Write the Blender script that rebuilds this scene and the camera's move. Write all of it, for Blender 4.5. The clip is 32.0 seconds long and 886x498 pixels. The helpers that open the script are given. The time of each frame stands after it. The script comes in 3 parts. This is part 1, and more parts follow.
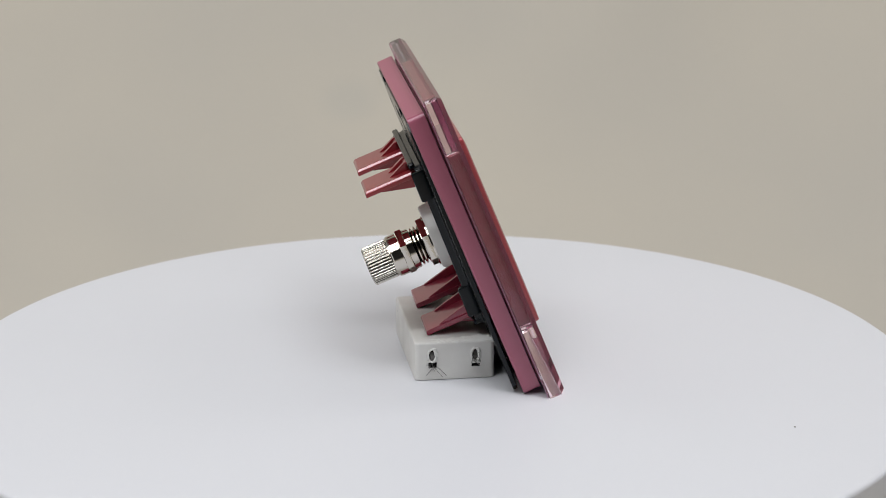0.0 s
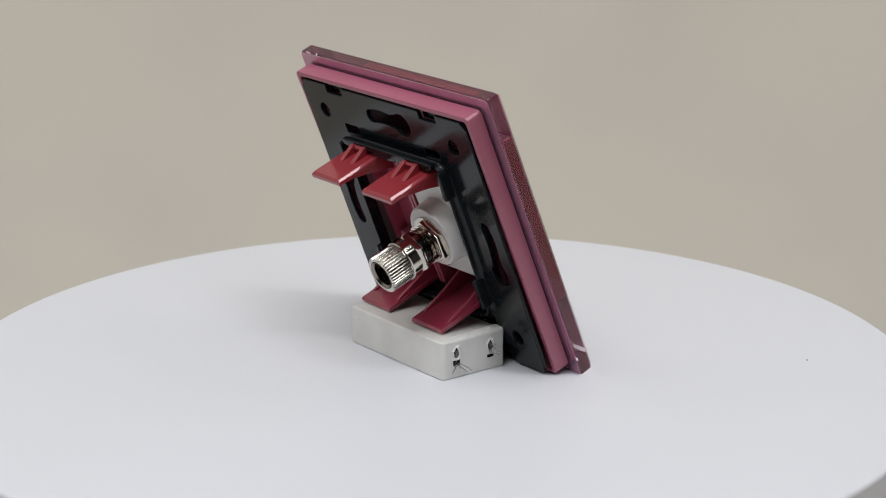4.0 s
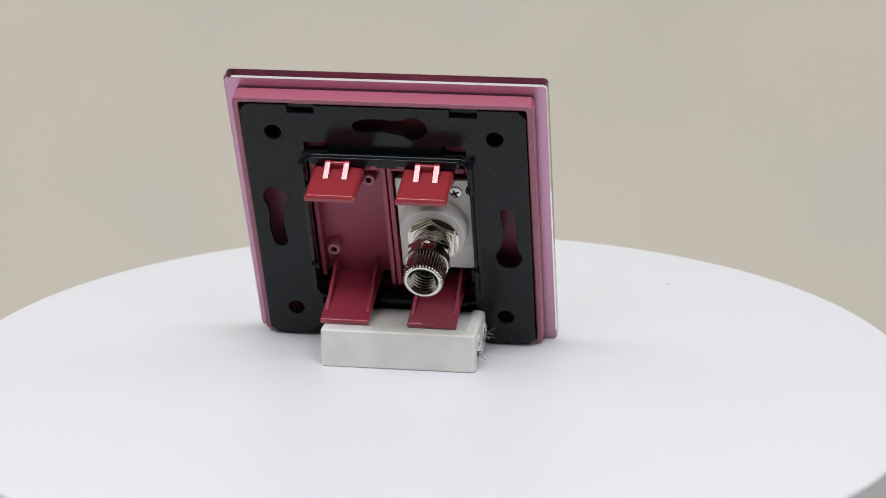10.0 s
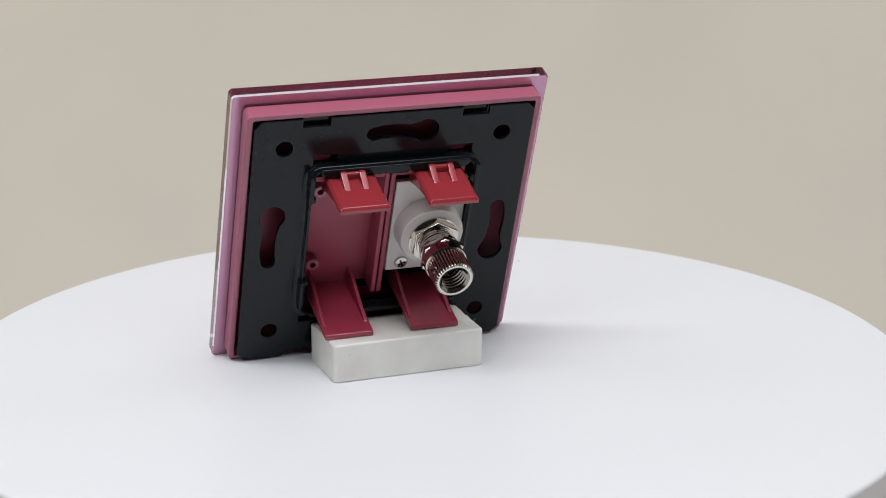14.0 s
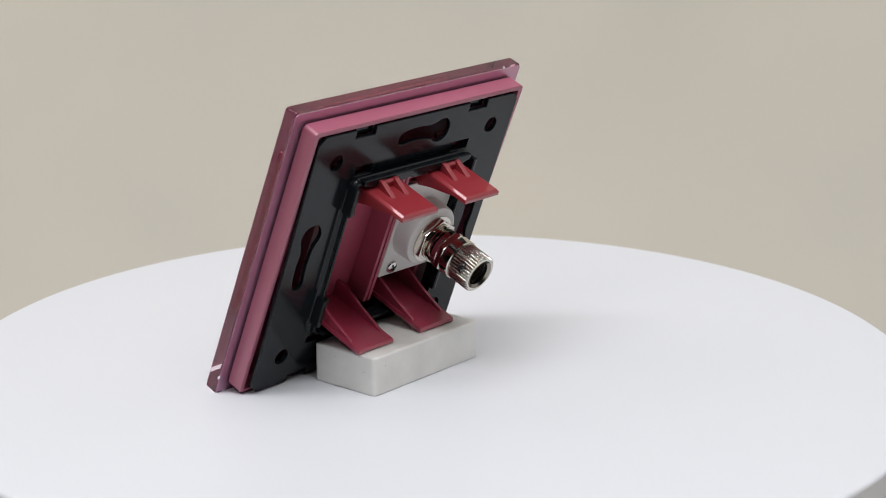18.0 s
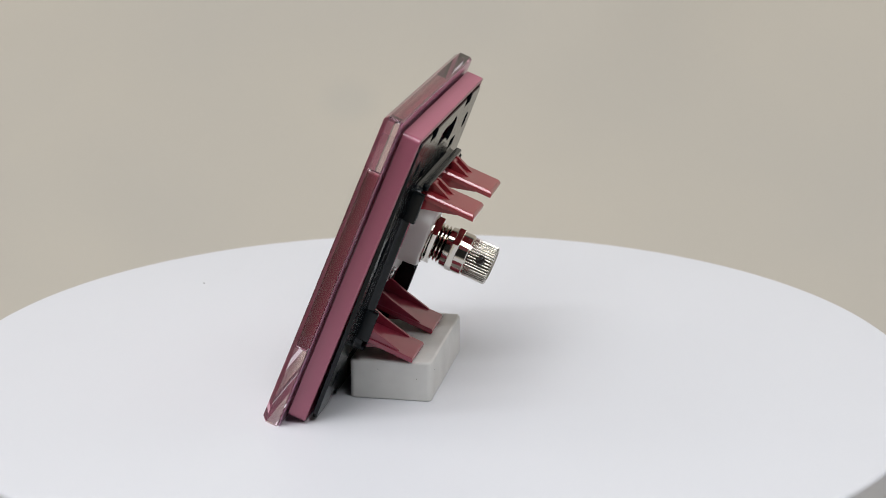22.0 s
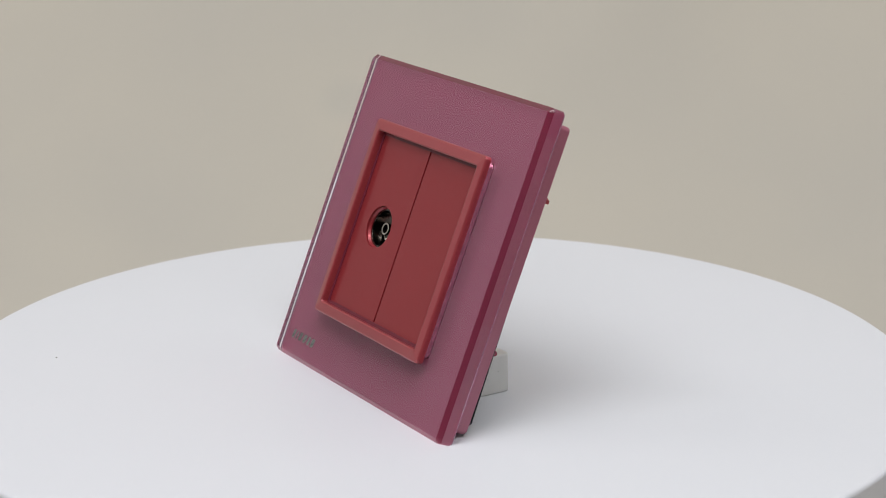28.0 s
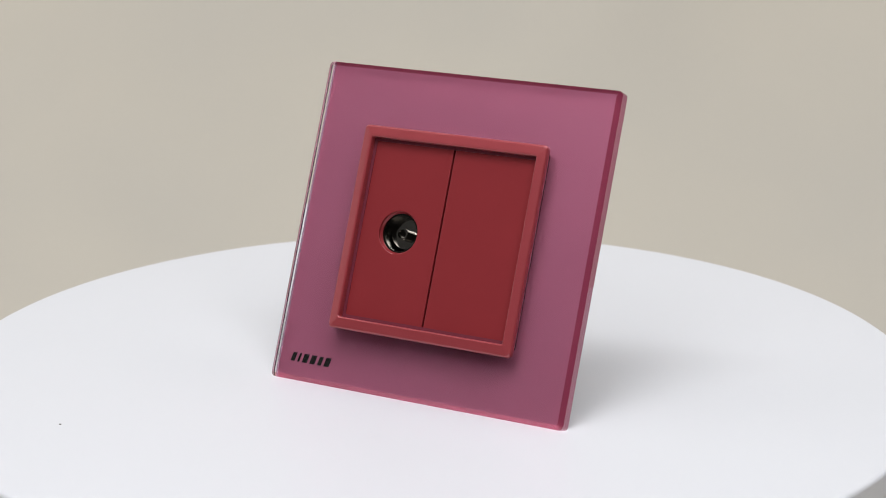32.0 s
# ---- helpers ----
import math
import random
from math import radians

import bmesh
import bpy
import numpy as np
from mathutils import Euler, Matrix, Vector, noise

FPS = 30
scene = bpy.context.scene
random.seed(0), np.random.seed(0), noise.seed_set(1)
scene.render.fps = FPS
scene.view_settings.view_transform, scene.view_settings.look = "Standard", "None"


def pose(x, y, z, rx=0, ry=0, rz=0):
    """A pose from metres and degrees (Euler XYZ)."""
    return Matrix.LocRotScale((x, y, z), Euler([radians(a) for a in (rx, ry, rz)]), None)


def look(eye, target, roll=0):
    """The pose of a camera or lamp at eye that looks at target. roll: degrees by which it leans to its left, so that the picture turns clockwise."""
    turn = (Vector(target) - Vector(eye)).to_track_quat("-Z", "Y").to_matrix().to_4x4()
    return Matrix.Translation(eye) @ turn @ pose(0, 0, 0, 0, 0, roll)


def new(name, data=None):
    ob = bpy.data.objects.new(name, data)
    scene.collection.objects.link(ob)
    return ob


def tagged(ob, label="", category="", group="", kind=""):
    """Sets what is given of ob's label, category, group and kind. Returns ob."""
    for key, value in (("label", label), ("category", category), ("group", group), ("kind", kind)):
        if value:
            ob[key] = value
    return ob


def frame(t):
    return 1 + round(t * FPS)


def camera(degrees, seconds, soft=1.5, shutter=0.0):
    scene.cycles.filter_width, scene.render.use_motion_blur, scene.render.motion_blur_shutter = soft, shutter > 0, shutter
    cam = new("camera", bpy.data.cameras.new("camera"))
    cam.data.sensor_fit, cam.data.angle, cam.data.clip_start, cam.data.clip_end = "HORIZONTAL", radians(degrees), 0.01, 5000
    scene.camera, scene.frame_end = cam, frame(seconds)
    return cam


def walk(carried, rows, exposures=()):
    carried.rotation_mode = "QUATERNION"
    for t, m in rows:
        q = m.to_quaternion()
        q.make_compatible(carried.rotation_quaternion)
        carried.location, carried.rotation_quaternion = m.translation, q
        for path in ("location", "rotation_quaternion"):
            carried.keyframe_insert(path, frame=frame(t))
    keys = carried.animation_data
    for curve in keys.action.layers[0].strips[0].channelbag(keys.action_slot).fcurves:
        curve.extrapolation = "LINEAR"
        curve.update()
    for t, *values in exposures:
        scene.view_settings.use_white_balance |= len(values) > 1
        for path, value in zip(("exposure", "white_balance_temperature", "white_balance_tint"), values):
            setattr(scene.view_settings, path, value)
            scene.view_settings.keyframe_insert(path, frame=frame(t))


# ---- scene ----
DEG_PER_S = 7.3108
LENGTH = 32.0
EYE = Vector((0.0, -0.4787, 0.1678))


def heading(yaw, pitch):
    a, b = radians(yaw), radians(pitch)
    return Vector((-math.sin(a) * math.cos(b), math.cos(a) * math.cos(b), -math.sin(b)))


cam = camera(25.06, LENGTH, soft=0.9)
cam.data.dof.use_dof = True
cam.data.dof.focus_distance, cam.data.dof.aperture_fstop = 0.485, 32.0
CAM_POSE = look(EYE, EYE + heading(-0.39, 16.02), -0.10)
walk(cam, [(0.0, CAM_POSE), (LENGTH, CAM_POSE)],
     exposures=[(0.0, -0.10), (4.0, -0.11), (6.0, -0.10), (7.0, 0.08), (12.0, 0.13), (20.0, 0.09), (22.0, 0.01), (25.0, -0.04), (28.0, -0.04), (31.0, -0.06), (32.0, 0.14)])

# ---- world and light ----
world = bpy.data.worlds.new("world")
scene.world = world
world.use_nodes = True
world.node_tree.nodes["Background"].inputs[0].default_value = (0.9, 0.92, 1.0, 1)
world.node_tree.nodes["Background"].inputs[1].default_value = 0.008


def softbox(name, eye, target, sx, sy, watts, colour):
    data = bpy.data.lights.new(name, "AREA")
    data.shape, data.size, data.size_y = "RECTANGLE", sx, sy
    data.energy, data.color = watts, colour
    ob = new(name, data)
    ob.matrix_world = look(eye, target)
    return ob


softbox("strip_light", (-0.10, -0.40, 1.20), (-0.08, -0.20, 0), 1.40, 0.20, 9.8, (0.95, 0.975, 1.0))
softbox("softbox_top", (0.0, -0.12, 1.20), (0, -0.12, 0), 1.00, 0.60, 3.8, (0.95, 0.975, 1.0))
softbox("softbox_front_left", (-0.26, -0.50, 0.66), (0, -0.05, 0), 0.32, 0.28, 1.35, (0.96, 0.98, 1.0))
softbox("softbox_front_right", (0.26, -0.48, 0.66), (0, -0.06, 0), 0.32, 0.28, 1.05, (0.96, 0.98, 1.0))
# Two added fill lamps, no source known, to brighten the backdrop cloth.
softbox("added_cloth_fill_left", (-0.46, 0.06, 0.60), (-0.10, 0.37, 0.0), 0.26, 0.26, 0.42, (1.0, 0.97, 0.93))
softbox("added_cloth_fill_right", (0.46, 0.06, 0.60), (0.14, 0.37, 0.0), 0.26, 0.26, 0.42, (1.0, 0.97, 0.93))


# ---- materials ----
def material(name, colour, rough=0.5, metal=0.0, spread=0.06, scale=60.0, grain=900.0, bump=0.02, rough_spread=0.06, detail=4, second=None, **extra):
    """A surface with cloudy tone variation, fine grain in its relief, and uneven gloss."""
    m = bpy.data.materials.new(name)
    m.use_nodes = True
    nt = m.node_tree
    b = nt.nodes["Principled BSDF"]
    tex = nt.nodes.new("ShaderNodeTexCoord")
    big, fine = nt.nodes.new("ShaderNodeTexNoise"), nt.nodes.new("ShaderNodeTexNoise")
    big.inputs["Scale"].default_value, big.inputs["Detail"].default_value = scale, detail
    fine.inputs["Scale"].default_value, fine.inputs["Detail"].default_value = grain, 3
    for n in (big, fine):
        nt.links.new(tex.outputs["Object"], n.inputs["Vector"])
    ramp = nt.nodes.new("ShaderNodeMix")
    ramp.data_type = "RGBA"
    ramp.inputs[6].default_value = (*[c * (1 - spread) for c in colour], 1)
    ramp.inputs[7].default_value = (*[min(1, c * (1 + spread)) for c in colour], 1)
    if second:
        ramp.inputs[7].default_value = (*second, 1)
    nt.links.new(big.outputs["Fac"], ramp.inputs[0])
    nt.links.new(ramp.outputs[2], b.inputs["Base Color"])
    rr = nt.nodes.new("ShaderNodeMapRange")
    rr.inputs["To Min"].default_value, rr.inputs["To Max"].default_value = max(0.0, rough - rough_spread), rough + rough_spread
    nt.links.new(fine.outputs["Fac"], rr.inputs["Value"])
    nt.links.new(rr.outputs["Result"], b.inputs["Roughness"])
    b.inputs["Metallic"].default_value = metal
    if bump:
        bp = nt.nodes.new("ShaderNodeBump")
        bp.inputs["Strength"].default_value, bp.inputs["Distance"].default_value = bump, 0.0005
        nt.links.new(fine.outputs["Fac"], bp.inputs["Height"])
        nt.links.new(bp.outputs["Normal"], b.inputs["Normal"])
    for key, value in extra.items():
        b.inputs[key.replace("_", " ")].default_value = value
    return m


RED = material("red_satin_paint", (0.29, 0.031, 0.036), 0.32, 0.30, 0.05, 90, 2600, 0.01, 0.02, Specular_IOR_Level=0.5, Specular_Tint=(1.0, 0.62, 0.70, 1.0), Coat_Weight=0.3, Coat_Roughness=0.16, Coat_IOR=1.6)
CLIP = material("red_gloss_plastic", (0.28, 0.026, 0.034), 0.34, 0.06, 0.08, 120, 900, 0.0, 0.008, Specular_IOR_Level=0.35, Specular_Tint=(1.0, 0.62, 0.70, 1.0), Coat_Weight=0.7, Coat_Roughness=0.07, Coat_IOR=1.65)
BEZEL = material("red_gloss_bezel_paint", (0.34, 0.050, 0.058), 0.30, 0.25, 0.05, 90, 2600, 0.0, 0.02, Specular_IOR_Level=0.6, Specular_Tint=(1.0, 0.62, 0.70, 1.0), Coat_Weight=0.6, Coat_Roughness=0.12, Coat_IOR=1.7)
CRIMSON = material("crimson_gloss_plastic", (0.29, 0.030, 0.058), 0.36, 0.05, 0.10, 120, 900, 0.0, 0.008, Specular_IOR_Level=0.5, Specular_Tint=(1.0, 0.62, 0.70, 1.0), Coat_Weight=0.8, Coat_Roughness=0.12, Coat_IOR=1.6)
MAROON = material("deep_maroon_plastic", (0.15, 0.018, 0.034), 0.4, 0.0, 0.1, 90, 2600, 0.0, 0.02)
ROSE = material("rose_satin_plastic", (0.33, 0.056, 0.092), 0.36, 0.0, 0.05, 90, 2600, 0.02, 0.05, Specular_IOR_Level=0.7, Specular_Tint=(1.0, 0.7, 0.8, 1.0))
LILAC = material("lilac_back_film", (0.56, 0.31, 0.44), 0.26, 0.7, 0.04, 60, 2000, 0.0, 0.004)
PINK = material("pink_satin_plastic", (0.345, 0.088, 0.142), 0.34, 0.0, 0.05, 90, 2600, 0.03, 0.05, Specular_IOR_Level=0.8)
COATING = material("mauve_back_coating", (0.35, 0.102, 0.170), 0.36, 0.60, 0.03, 60, 2000, 0.0, 0.005)
BLACK = material("black_enamel_steel", (0.006, 0.008, 0.010), 0.19, 0.0, 0.15, 120, 110, 0.14, 0.03, Specular_IOR_Level=0.12, Coat_Weight=0.28, Coat_Roughness=0.14)
WHITE = material("white_moulded_plastic", (0.62, 0.60, 0.58), 0.30, 0.0, 0.03, 90, 1500, 0.02)
BLOCK = material("off_white_plastic", (0.61, 0.585, 0.55), 0.46, 0.0, 0.10, 90, 900, 0.06, 0.06, 6, (0.84, 0.83, 0.80))
TORN = material("torn_white_plastic", (0.78, 0.77, 0.74), 0.6, 0.0, 0.08, 300, 2500, 0.3)
CHROME = material("nickel_plating", (0.60, 0.56, 0.505), 0.07, 1.0, 0.05, 200, 3000, 0.02, 0.05)
KNURL = material("bright_nickel_knurl", (0.66, 0.63, 0.58), 0.16, 1.0, 0.05, 200, 3000, 0.02, 0.05)
STEEL = material("zinc_plated_steel", (0.55, 0.55, 0.54), 0.24, 1.0, 0.1, 300, 3000, 0.05)
# Black standing in for shade in holes and gaps; jack insulator shares it.
DARK = material("recess_shade_and_insulator", (0.006, 0.005, 0.005), 0.7, 0.0, 0.2, 200, 2000, 0.05, Specular_IOR_Level=0.08)
WIRE = material("tinned_wire", (0.20, 0.19, 0.18), 0.35, 0.9, 0.2, 800, 3000, 0.0)
# Dark nickel; also paints shade in the sleeve grooves and cross hole.
GUNMETAL = material("dark_nickel_and_shade", (0.11, 0.10, 0.09), 0.2, 1.0, 0.1, 200, 3000, 0.0)
# Darker nickel copy: shade inside the bore is put into its colour.
BORE = material("shaded_nickel_bore", (0.30, 0.275, 0.24), 0.2, 1.0, 0.1, 200, 3000, 0.0)
INK = material("mirror_grey_print", (0.32, 0.32, 0.32), 0.08, 1.0, 0.05, 300, 3000, 0.0)
TOP = material("white_laminate", (0.656, 0.657, 0.688), 0.42, 0.0, 0.012, 14, 900, 0.015, 0.05, Specular_IOR_Level=0.35)
CLOTH = material("beige_backdrop_cloth", (0.445, 0.418, 0.380), 0.85, 0.0, 0.05, 6.0, 500, 0.06, 0.05, 2, (0.535, 0.482, 0.398), Specular_IOR_Level=0.1)
_t = CLOTH.node_tree
_base = _t.nodes["Principled BSDF"].inputs["Base Color"]
_from = _base.links[0].from_socket
_far, _fade, _mark = _t.nodes.new("ShaderNodeVectorMath"), _t.nodes.new("ShaderNodeMapRange"), _t.nodes.new("ShaderNodeMix")
_far.operation = "DISTANCE"
_far.inputs[1].default_value = (-0.0322, 0.3110, 0.0007)
_t.links.new(_t.nodes["Texture Coordinate"].outputs["Object"], _far.inputs[0])
_fade.interpolation_type = "SMOOTHSTEP"
_fade.inputs["From Min"].default_value, _fade.inputs["From Max"].default_value = 0.004, 0.017
_fade.inputs["To Min"].default_value, _fade.inputs["To Max"].default_value = 0.36, 0.0
_t.links.new(_far.outputs["Value"], _fade.inputs["Value"])
_mark.data_type = "RGBA"
_t.links.new(_fade.outputs["Result"], _mark.inputs[0])
_t.links.new(_from, _mark.inputs[6])
_mark.inputs[7].default_value = (0.41, 0.39, 0.355, 1)
_t.links.new(_mark.outputs[2], _base)
TENT = material("pale_reflector_fabric", (0.66, 0.66, 0.66), 0.8, 0.0, 0.02, 6, 30, 0.0, 0.02)
WALL = material("pale_wall_paint", (0.34, 0.33, 0.315), 0.8, 0.0, 0.03, 2, 8, 0.0)
DIM = material("dim_room_dark", (0.07, 0.068, 0.066), 0.85, 0.0, 0.05, 2, 8, 0.0)
SPECK = material("dark_dust", (0.10, 0.09, 0.08), 0.8, 0.0, 0.1, 400, 2000, 0.0)

GLASS = bpy.data.materials.new("clear_glass")
GLASS.use_nodes = True
_g = GLASS.node_tree.nodes["Principled BSDF"]
_g.inputs["Base Color"].default_value = (0.95, 0.98, 0.965, 1)
_g.inputs["Roughness"].default_value = 0.0
_g.inputs["IOR"].default_value = 1.5
_g.inputs["Transmission Weight"].default_value = 1.0


BEVEL = GLASS.copy()
BEVEL.name = "crimson_bevelled_glass"
BEVEL.node_tree.nodes["Principled BSDF"].inputs["Base Color"].default_value = (0.50, 0.15, 0.20, 1)
BEVEL.node_tree.nodes["Principled BSDF"].inputs["Roughness"].default_value = 0.03


SIDE = GLASS.copy()
SIDE.name = "rosy_polished_glass_side"
SIDE.node_tree.nodes["Principled BSDF"].inputs["Base Color"].default_value = (0.88, 0.68, 0.72, 1)
# Bottom face tinted dark to paint in the contact shade at the table.
FOOT_SHADE = BEVEL.copy()
FOOT_SHADE.name = "contact_shade_glass_foot"
FOOT_SHADE.node_tree.nodes["Principled BSDF"].inputs["Base Color"].default_value = (0.16, 0.04, 0.06, 1)
FOOT_SHADE.node_tree.nodes["Principled BSDF"].inputs["Roughness"].default_value = 0.25


# ---- building helpers (shapes in millimetres) ----
def finish(name, bm, mat, parent=None, label="", scale=0.001, smooth=35):
    if scale != 1:
        bmesh.ops.scale(bm, vec=(scale,) * 3, verts=bm.verts)
    bmesh.ops.recalc_face_normals(bm, faces=bm.faces)
    me = bpy.data.meshes.new(name)
    bm.to_mesh(me)
    bm.free()
    me.materials.append(mat)
    if smooth:
        me.shade_smooth()
        me.set_sharp_from_angle(angle=radians(smooth))
    ob = new(name, me)
    if smooth and len(me.polygons) < 6000:
        ob.modifiers.new("weighted_normal", "WEIGHTED_NORMAL").keep_sharp = True
    if parent:
        ob.parent = parent
    if label:
        ob["label"] = label
    return ob


def part(name, bm, mat, parent, label="", smooth=35):
    return finish(name, bm, mat, parent, label, 0.001, smooth)


def box(bm, x, y, z, bevel=0.0, seg=2):
    """A box between the ends given for each axis, with rounded edges."""
    r = bmesh.ops.create_cube(bm, size=1.0)
    vs = r["verts"]
    for v in vs:
        v.co = Vector((x[0] if v.co.x < 0 else x[1], y[0] if v.co.y < 0 else y[1], z[0] if v.co.z < 0 else z[1]))
    if bevel:
        es = list({e for v in vs for e in v.link_edges})
        bmesh.ops.bevel(bm, geom=es, offset=bevel, segments=seg, profile=0.5, affect="EDGES")
    return bm


def rounded(x0, x1, z0, z1, r, n=5):
    """Outline of a rectangle with rounded corners."""
    out = []
    for cx, cz, a0 in ((x1 - r, z1 - r, 0), (x0 + r, z1 - r, 90), (x0 + r, z0 + r, 180), (x1 - r, z0 + r, 270)):
        for i in range(n + 1):
            a = radians(a0 + 90 * i / n)
            out.append((cx + r * math.cos(a), cz + r * math.sin(a)))
    return out


def ring(cx, cz, r, n=24):
    return [(cx + r * math.cos(2 * math.pi * i / n), cz + r * math.sin(2 * math.pi * i / n)) for i in range(n)]


def sheet(bm, outer, holes, y0, y1, bevel=0.0, seg=2):
    """A flat piece of the outline given, with holes through it, between y0 and y1."""
    edges = []
    for loop in (outer, *holes):
        vs = [bm.verts.new((x, y0, z)) for x, z in loop]
        edges += [bm.edges.new((vs[i], vs[(i + 1) % len(vs)])) for i in range(len(vs))]
    made = bmesh.ops.triangle_fill(bm, use_beauty=True, use_dissolve=False, edges=edges, normal=(0, -1, 0))
    faces = [g for g in made["geom"] if isinstance(g, bmesh.types.BMFace)]
    ext = bmesh.ops.extrude_face_region(bm, geom=faces)
    top = [g for g in ext["geom"] if isinstance(g, bmesh.types.BMVert)]
    for v in top:
        v.co.y = y1
    if bevel:
        bmesh.ops.recalc_face_normals(bm, faces=bm.faces)
        rim = [e for e in bm.edges if len(e.link_faces) == 2 and abs(e.verts[0].co.y - e.verts[1].co.y) < 1e-6
               and e.calc_face_angle(0) > 1.0]
        bmesh.ops.bevel(bm, geom=rim, offset=bevel, segments=seg, profile=0.5, affect="EDGES")
    return bm


def lathe(bm, prof, cx=0.0, cz=0.0, n=40, closed=False, first_cap=True):
    """Turns a profile of (y, radius) about the y axis through (cx, cz)."""
    rows = []
    for y, r in prof:
        rows.append([bm.verts.new((cx + r * math.cos(2 * math.pi * i / n), y, cz + r * math.sin(2 * math.pi * i / n))) for i in range(n)])
    pairs = list(zip(rows, rows[1:])) + ([(rows[-1], rows[0])] if closed else [])
    for a, b in pairs:
        for i in range(n):
            bm.faces.new((a[i], a[(i + 1) % n], b[(i + 1) % n], b[i]))
    if not closed:
        if first_cap:
            bm.faces.new(rows[0])
        bm.faces.new(list(reversed(rows[-1])))
    return bm


def prism(bm, poly, u0, u1, bevel=0.0):
    """An outline of (y, v) carried from u0 to u1."""
    a = [bm.verts.new((u0, y, v)) for y, v in poly]
    b = [bm.verts.new((u1, y, v)) for y, v in poly]
    n = len(poly)
    fs = [bm.faces.new(a), bm.faces.new(list(reversed(b)))]
    fs += [bm.faces.new((a[i], b[i], b[(i + 1) % n], a[(i + 1) % n])) for i in range(n)]
    bmesh.ops.recalc_face_normals(bm, faces=fs)
    if bevel:
        es = list({e for f in fs for e in f.edges})
        bmesh.ops.bevel(bm, geom=es, offset=bevel, segments=2, profile=0.5, affect="EDGES")
    return bm


def tube(bm, pts, r, n=6):
    """A thin round strand through the points."""
    rows = []
    for i, p in enumerate(pts):
        p = Vector(p)
        d = (Vector(pts[min(i + 1, len(pts) - 1)]) - Vector(pts[max(i - 1, 0)])).normalized()
        s = d.orthogonal().normalized()
        t = d.cross(s)
        rows.append([bm.verts.new(p + (s * math.cos(2 * math.pi * k / n) + t * math.sin(2 * math.pi * k / n)) * r) for k in range(n)])
    for a, b in zip(rows, rows[1:]):
        for k in range(n):
            bm.faces.new((a[k], a[(k + 1) % n], b[(k + 1) % n], b[k]))
    bm.faces.new(rows[0])
    bm.faces.new(list(reversed(rows[-1])))
    return bm


B = bmesh.new


# ---- room and backdrop ----
# Unseen shell; its floor and front half are dark to dim reflections.
def room():
    lo, hi, wx, wy0, wy1, th = -0.064, 1.6, 1.2, -1.6, 1.0, 0.05

    def slab(name, x, y, z, label, mat=WALL):
        ob = finish(name, box(B(), x, y, z), mat, None, "", 1, 0)
        tagged(ob, label, "wall", kind="structure")

    slab("floor", (-wx - th, wx + th), (wy0 - th, wy1 + th), (lo - th, lo), "unseen floor under the backdrop cloth, darkened to dim reflections", DIM)
    slab("ceiling", (-wx - th, wx + th), (wy0 - th, wy1 + th), (hi, hi + th), "plain pale painted ceiling")
    slab("wall_north", (-wx, wx), (wy1, wy1 + th), (lo, hi), "plain pale painted wall")
    slab("wall_south", (-wx, wx), (wy0 - th, wy0), (lo, hi), "unseen added wall, dark for the dim front of the room", DIM)
    for name, x0, x1 in (("wall_east", wx, wx + th), ("wall_west", -wx - th, -wx)):
        slab(name, (x0, x1), (-0.30, wy1 + th), (lo, hi), "plain pale painted wall")
        slab(name + "_front", (x0, x1), (wy0 - th, -0.30), (lo, hi), "unseen added wall, dark for the dim front of the room", DIM)


def side_panels():
    """White reflector boards on both sides of the table, with leaning front edges."""
    for name, x in (("side_panel_west", -0.55), ("side_panel_east", 0.55)):
        bm = B()
        edge = [(-0.235, -0.058), (0.56, -0.058), (0.56, 0.72), (0.02, 0.72)]
        a = [bm.verts.new((x, y, z)) for y, z in edge]
        b = [bm.verts.new((x + math.copysign(0.004, x), y, z)) for y, z in edge]
        bm.faces.new(a)
        bm.faces.new(list(reversed(b)))
        for i in range(4):
            bm.faces.new((a[i], b[i], b[(i + 1) % 4], a[(i + 1) % 4]))
        tagged(finish(name, bm, TENT, None, "", 1, 0), "pale grey fabric reflector board beside the turntable", "reflector", kind="structure")


